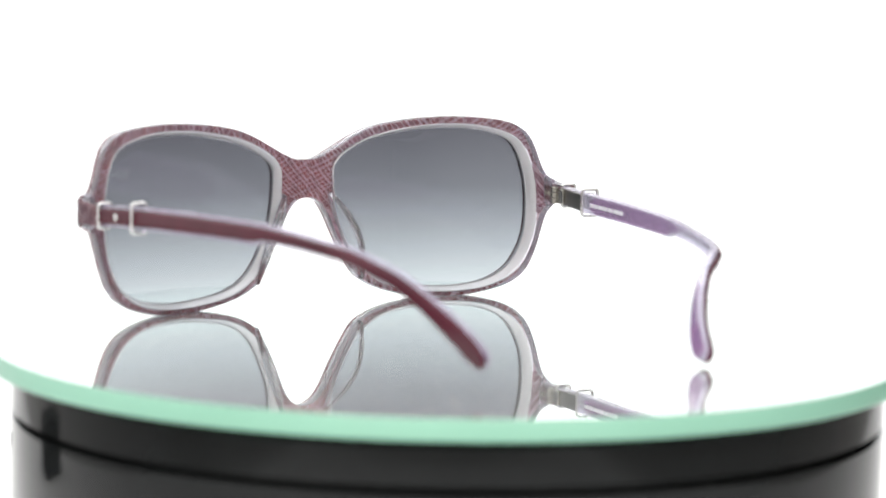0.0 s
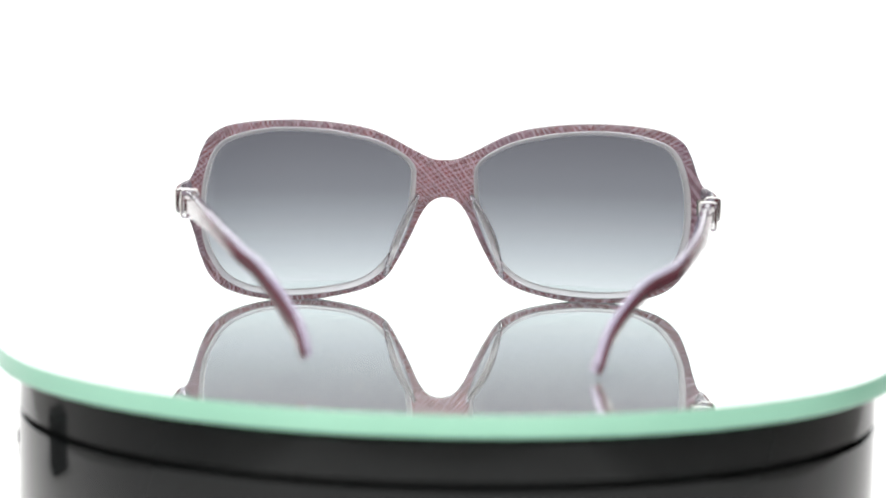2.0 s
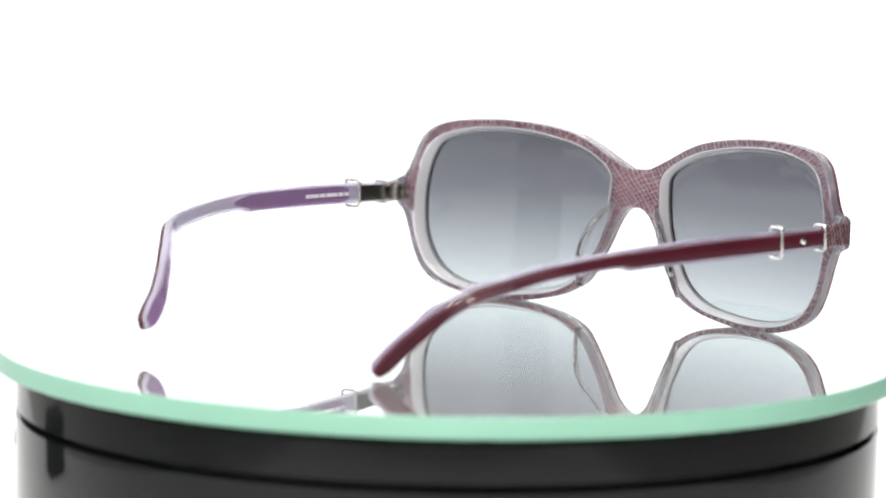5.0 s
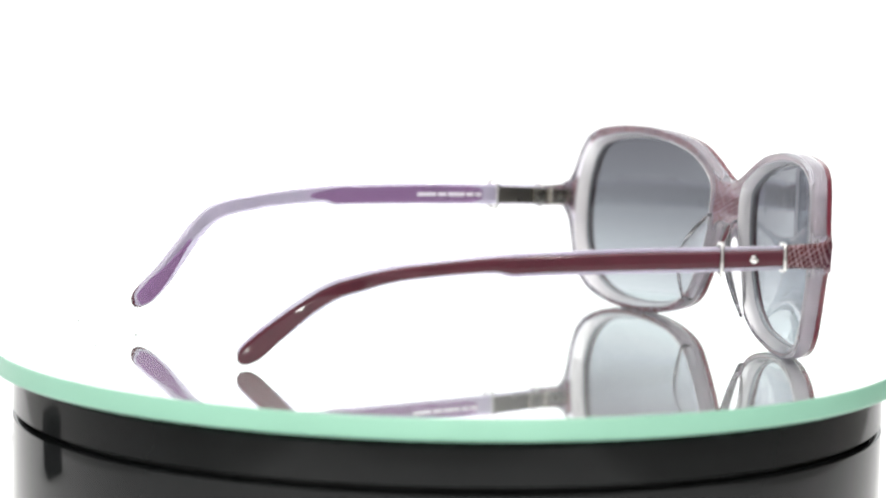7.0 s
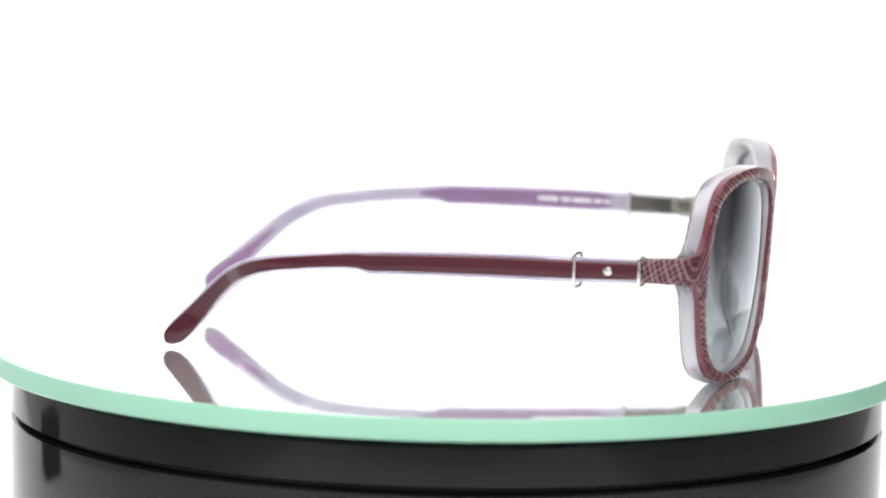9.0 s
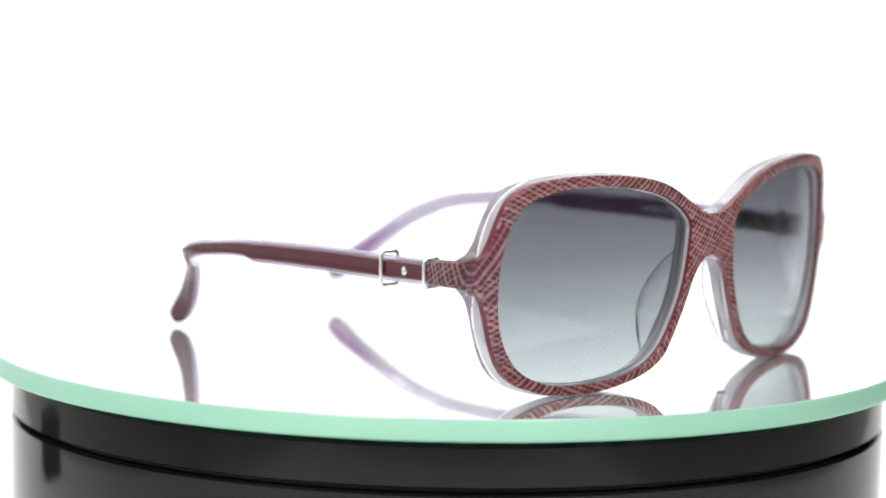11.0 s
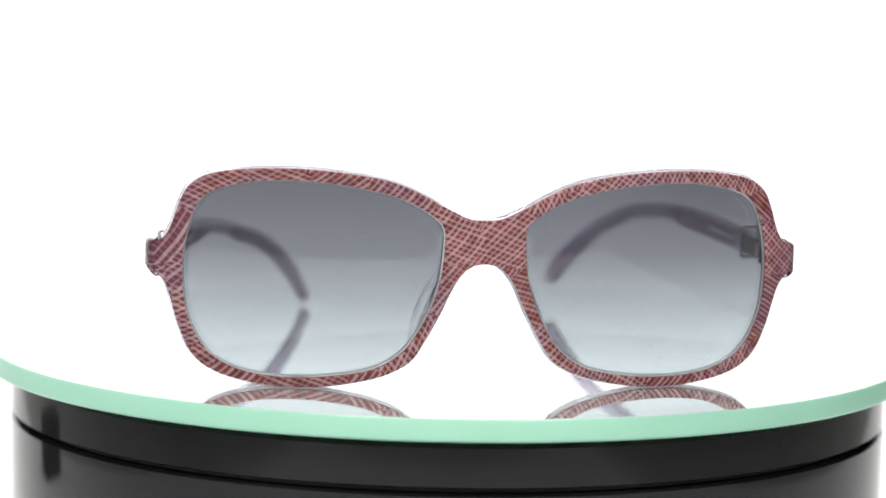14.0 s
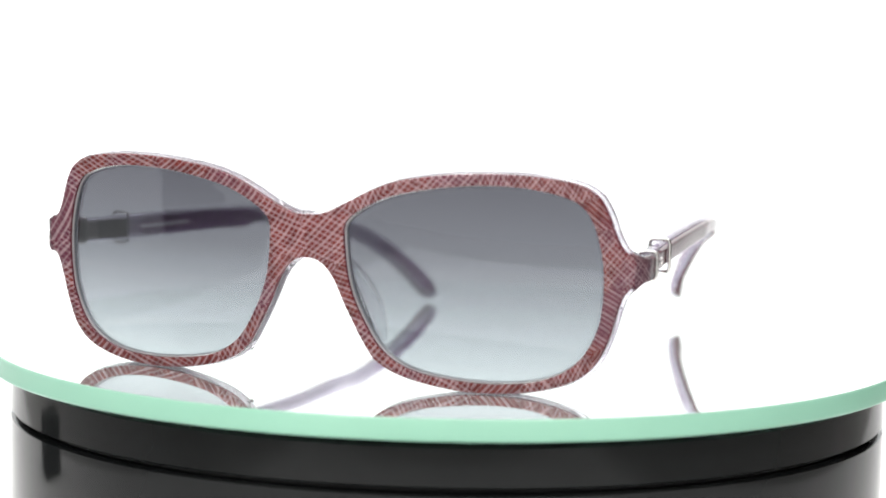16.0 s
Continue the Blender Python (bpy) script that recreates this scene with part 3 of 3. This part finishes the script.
def temple(top, sgn):
    rows = TEMPLE_L if sgn > 0 else TEMPLE_R
    o = 1 if sgn > 0 else -1
    dense = spline([(sgn * x, y, z, h) for x, y, z, h in rows], 6, False) * 0.001
    way, hs = dense[:, :3] + np.array([MID, 0, 0]), dense[:, 3]
    arm = part("temple", loft(way, hs, lambda h, u: section(h, -o * 0.00122, -o * (0.0036 - 0.0011 * u), 1.0, 0.86, 0.0009), o), LILAC_TEMPLE, top, "translucent lilac temple with a wine outer face")
    part("outer_layer", loft(way, hs, lambda h, u: section(h, 0.0, -o * 0.0012, min(1, 0.56 + 0.44 * max(0, u - 0.72) / 0.2), min(1, 0.70 + 0.30 * max(0, u - 0.72) / 0.2), 0.0004), o), WINE, arm, "dark wine-red outer face")

    def at(y):
        """The outer face's middle at a depth, and the way along it."""
        i = int(np.argmin(abs(way[:, 1] - y)))
        d = Vector(way[min(i + 1, len(way) - 1)] - way[max(i - 1, 0)]).normalized()
        k = (y - way[i, 1]) / d.y
        return Vector(way[i]) + d * k, d

    def basis(y):
        p, d = at(y)
        side = Vector((d.y, -d.x, 0)).normalized() * o      # outwards
        return p, d, side, Vector((0, 0, 1))

    # violet core that shows on the inner face, and the violet end
    for name, y0, y1, fade, label in (("inner_core", -0.034, 0.017, 0.004, "violet core of the temple"),
                                      ("tip_core", 0.046 if sgn < 0 else 0.052, 0.0606 if sgn < 0 else 0.0667, 0.012, "violet end of the temple")):
        bm = bmesh.new()
        loops = []
        for i in range(len(way)):
            y = way[i, 1]
            if y0 < y < y1:
                p, d, side, _ = basis(y)
                up = side.cross(d).normalized()
                up = up if up.z > 0 else -up
                side, up = twisted(side, up, y, 1, sgn < 0)
                k = min(1.0, 0.15 + (y - y0) / fade, 0.25 + (y1 - y) / 0.010 if name == "inner_core" else 1.0)
                back = 0.00366 - 0.0011 * i / (len(way) - 1)
                loops.append([p - side * a + up * b * k * hs[i] for a, b in ((0.0014, -0.78), (0.0014, 0.78), (back, 0.70), (back, -0.70))])
        rings(bm, loops)
        part(name, bm, TIP, arm, label)

    # square buckle ring that stands off the temple, turned a little
    def hoop(name, y, hi, out, inn, wire, turn, label):
        p, d, side, up = basis(y)
        bm = bmesh.new()
        corner = []
        for sx, sz in ((1, -1), (1, 1), (-1, 1), (-1, -1)):
            cx = out if sx > 0 else -inn
            for k in range(4):
                a = math.pi / 2 * k / 3
                q = {(1, -1): (math.sin(a), -math.cos(a)), (1, 1): (math.cos(a), math.sin(a)), (-1, 1): (-math.sin(a), math.cos(a)), (-1, -1): (-math.cos(a), -math.sin(a))}[(sx, sz)]
                r = 0.0008
                corner.append((cx - sx * r + q[0] * r, sz * (hi - r) + q[1] * r))
        path = [p + side * a - d * turn * (a - out) * -1 + up * b for a, b in corner]
        tube(bm, path, wire, 8, True)
        return part(name, bm, STEEL, arm, label)

    hoop("buckle_ring", -0.0362, 0.0035, 0.0005, 0.0037, 0.00042, 0.06, "polished steel square ring")
    hoop("hinge_band", -0.0500, 0.0029, 0.0003, 0.0034, 0.00042, 0.0, "polished steel band at the hinge")
    # rivet
    p, d, side, up = basis(-0.0433)
    bm = bmesh.new()
    lathe(bm, [(0, 0.00030), (0.0008, 0.00028), (0.0009, 0.0002), (0.0009, -0.0008), (0, -0.0008)], 20)
    rot = Matrix((d, up, side)).transposed().to_4x4()
    bmesh.ops.transform(bm, matrix=Matrix.Translation(p) @ rot, verts=bm.verts)
    part("rivet", bm, STEEL, arm, "small round steel rivet")
    # dark steel plate let into the inner face
    frame_m = Matrix.Translation(p) @ rot
    bm = bmesh.new()
    box(bm, (-0.0062, -0.0021, -0.0039), (0.0066, 0.0021, -0.0030), 0.0003, frame_m)
    part("hinge_plate", bm, DARK_STEEL, arm, "dark steel plate inside the temple")
    # knuckles of the hinge
    p, d, side, up = basis(-0.0490)
    m = Matrix.Translation(p) @ Matrix((d, up, side)).transposed().to_4x4()
    for k, (z0, z1) in enumerate(((-0.0021, -0.0008), (-0.0006, 0.0006), (0.0008, 0.0021))):
        bm = bmesh.new()
        lathe(bm, [(0, z0), (0.0011, z0), (0.0012, z0 + 0.0001), (0.0012, z1 - 0.0001), (0.0011, z1), (0, z1)], 20)
        bmesh.ops.transform(bm, matrix=m @ Matrix.Translation((-0.0030, 0, -0.0046)) @ Matrix.Rotation(-math.pi / 2, 4, "X"), verts=bm.verts)
        part("hinge_knuckle", bm, HINGE_STEEL, arm)
    bm = bmesh.new()
    box(bm, (-0.0100, -0.0019, -0.0050), (-0.0036, 0.0019, -0.0040), 0.0003, m)
    part("hinge_leaf", bm, HINGE_STEEL, arm, "steel hinge leaf on the corner")
    bm = bmesh.new()
    box(bm, (-0.0022, -0.0018, -0.0046), (0.0022, 0.0018, -0.0036), 0.0003, m)
    part("hinge_leaf", bm, HINGE_STEEL, arm, "steel hinge leaf on the temple")
    for k, off in enumerate((-0.0083, -0.0058)):
        bm = bmesh.new()
        lathe(bm, [(0, 0.0004), (0.0005, 0.0003), (0.0007, 0), (0.0007, -0.0003), (0, -0.0003)], 14)
        bmesh.ops.transform(bm, matrix=m @ Matrix.Translation((off, 0, -0.0050)) @ Matrix.Rotation(math.pi, 4, "X"), verts=bm.verts)
        part("hinge_screw", bm, DARK_STEEL, arm)
    # silver print on the inner face, too small to read
    y = -0.0320
    for w in (0.0022, 0.0026, 0.0052, 0.0030, 0.0058):
        p, d, side, up = basis(y + w / 2)
        bm = bmesh.new()
        box(bm, (-w / 2 + 0.0003, -0.00045, -0.00372), (w / 2 - 0.0003, 0.00045, -0.00345), 0, Matrix.Translation(p) @ Matrix((d, up, side)).transposed().to_4x4())
        part("print_bar", bm, PRINT, arm, "silver bar of tiny print")
        y += w


GLASSES = sunglasses()
# the camera stays focused on one of the two lenses
cam.data.dof.focus_object = [o for o in GLASSES.children if o.name.startswith("lens")][1]

# ---------- small things beside and behind ----------
adapter = tagged(new("power_adapter"), "small black power adapter lying on the white sheet", "power adapter")
bm = bmesh.new()
box(bm, (-0.021, -0.015, 0.0), (0.021, 0.015, 0.030), 0.003, pose(-0.275, 0.072, FLOOR, 0, 0, 28))
box(bm, (-0.004, 0.0152, 0.009), (0.004, 0.024, 0.017), 0.001, pose(-0.275, 0.072, FLOOR, 0, 0, 28))
part("housing", bm, MATT_BLACK, adapter)
bm = bmesh.new()
box(bm, (-0.1372, 0.229, FLOOR + 0.0042), (-0.1358, 0.231, FLOOR + 0.0085), 0.0003)
clip = part("cord_clip", bm, MATT_BLACK)
tagged(clip, "tiny black cord clip on a thin wire", "clip")
bm = bmesh.new()
tube(bm, [(-0.1362, 0.230, FLOOR + 0.0043), (-0.1364, 0.230, FLOOR + 0.002), (-0.1363, 0.230, FLOOR)], 0.00022, 6, False)
part("wire", bm, MATT_BLACK, clip)


def motions():
    # steady turning, with the slight unevenness of the motor
    at = [0, 0.6, 1.5, 2.5, 3.5, 4.2, 6.3, 7.0, 8.0, 9.0, 11.3, 12.5, 13.5, 14.5, 15.3, 16.0]
    dev = [0.0, -0.45, -0.85, -0.45, 0.15, 0.6, 0.25, 0.6, 0.3, 0.3, -0.2, 0.0, -0.05, -0.1, -0.4, -0.3]
    rows = []
    for k in range(65):
        t = k * 0.25
        rows.append((t, pose(0, 0, 0, 0, 0, 213.903 - 14.7023 * t + float(np.interp(t, at, dev)))))
    walk(GLASSES, rows)
    walk(DISC, rows)


motions()
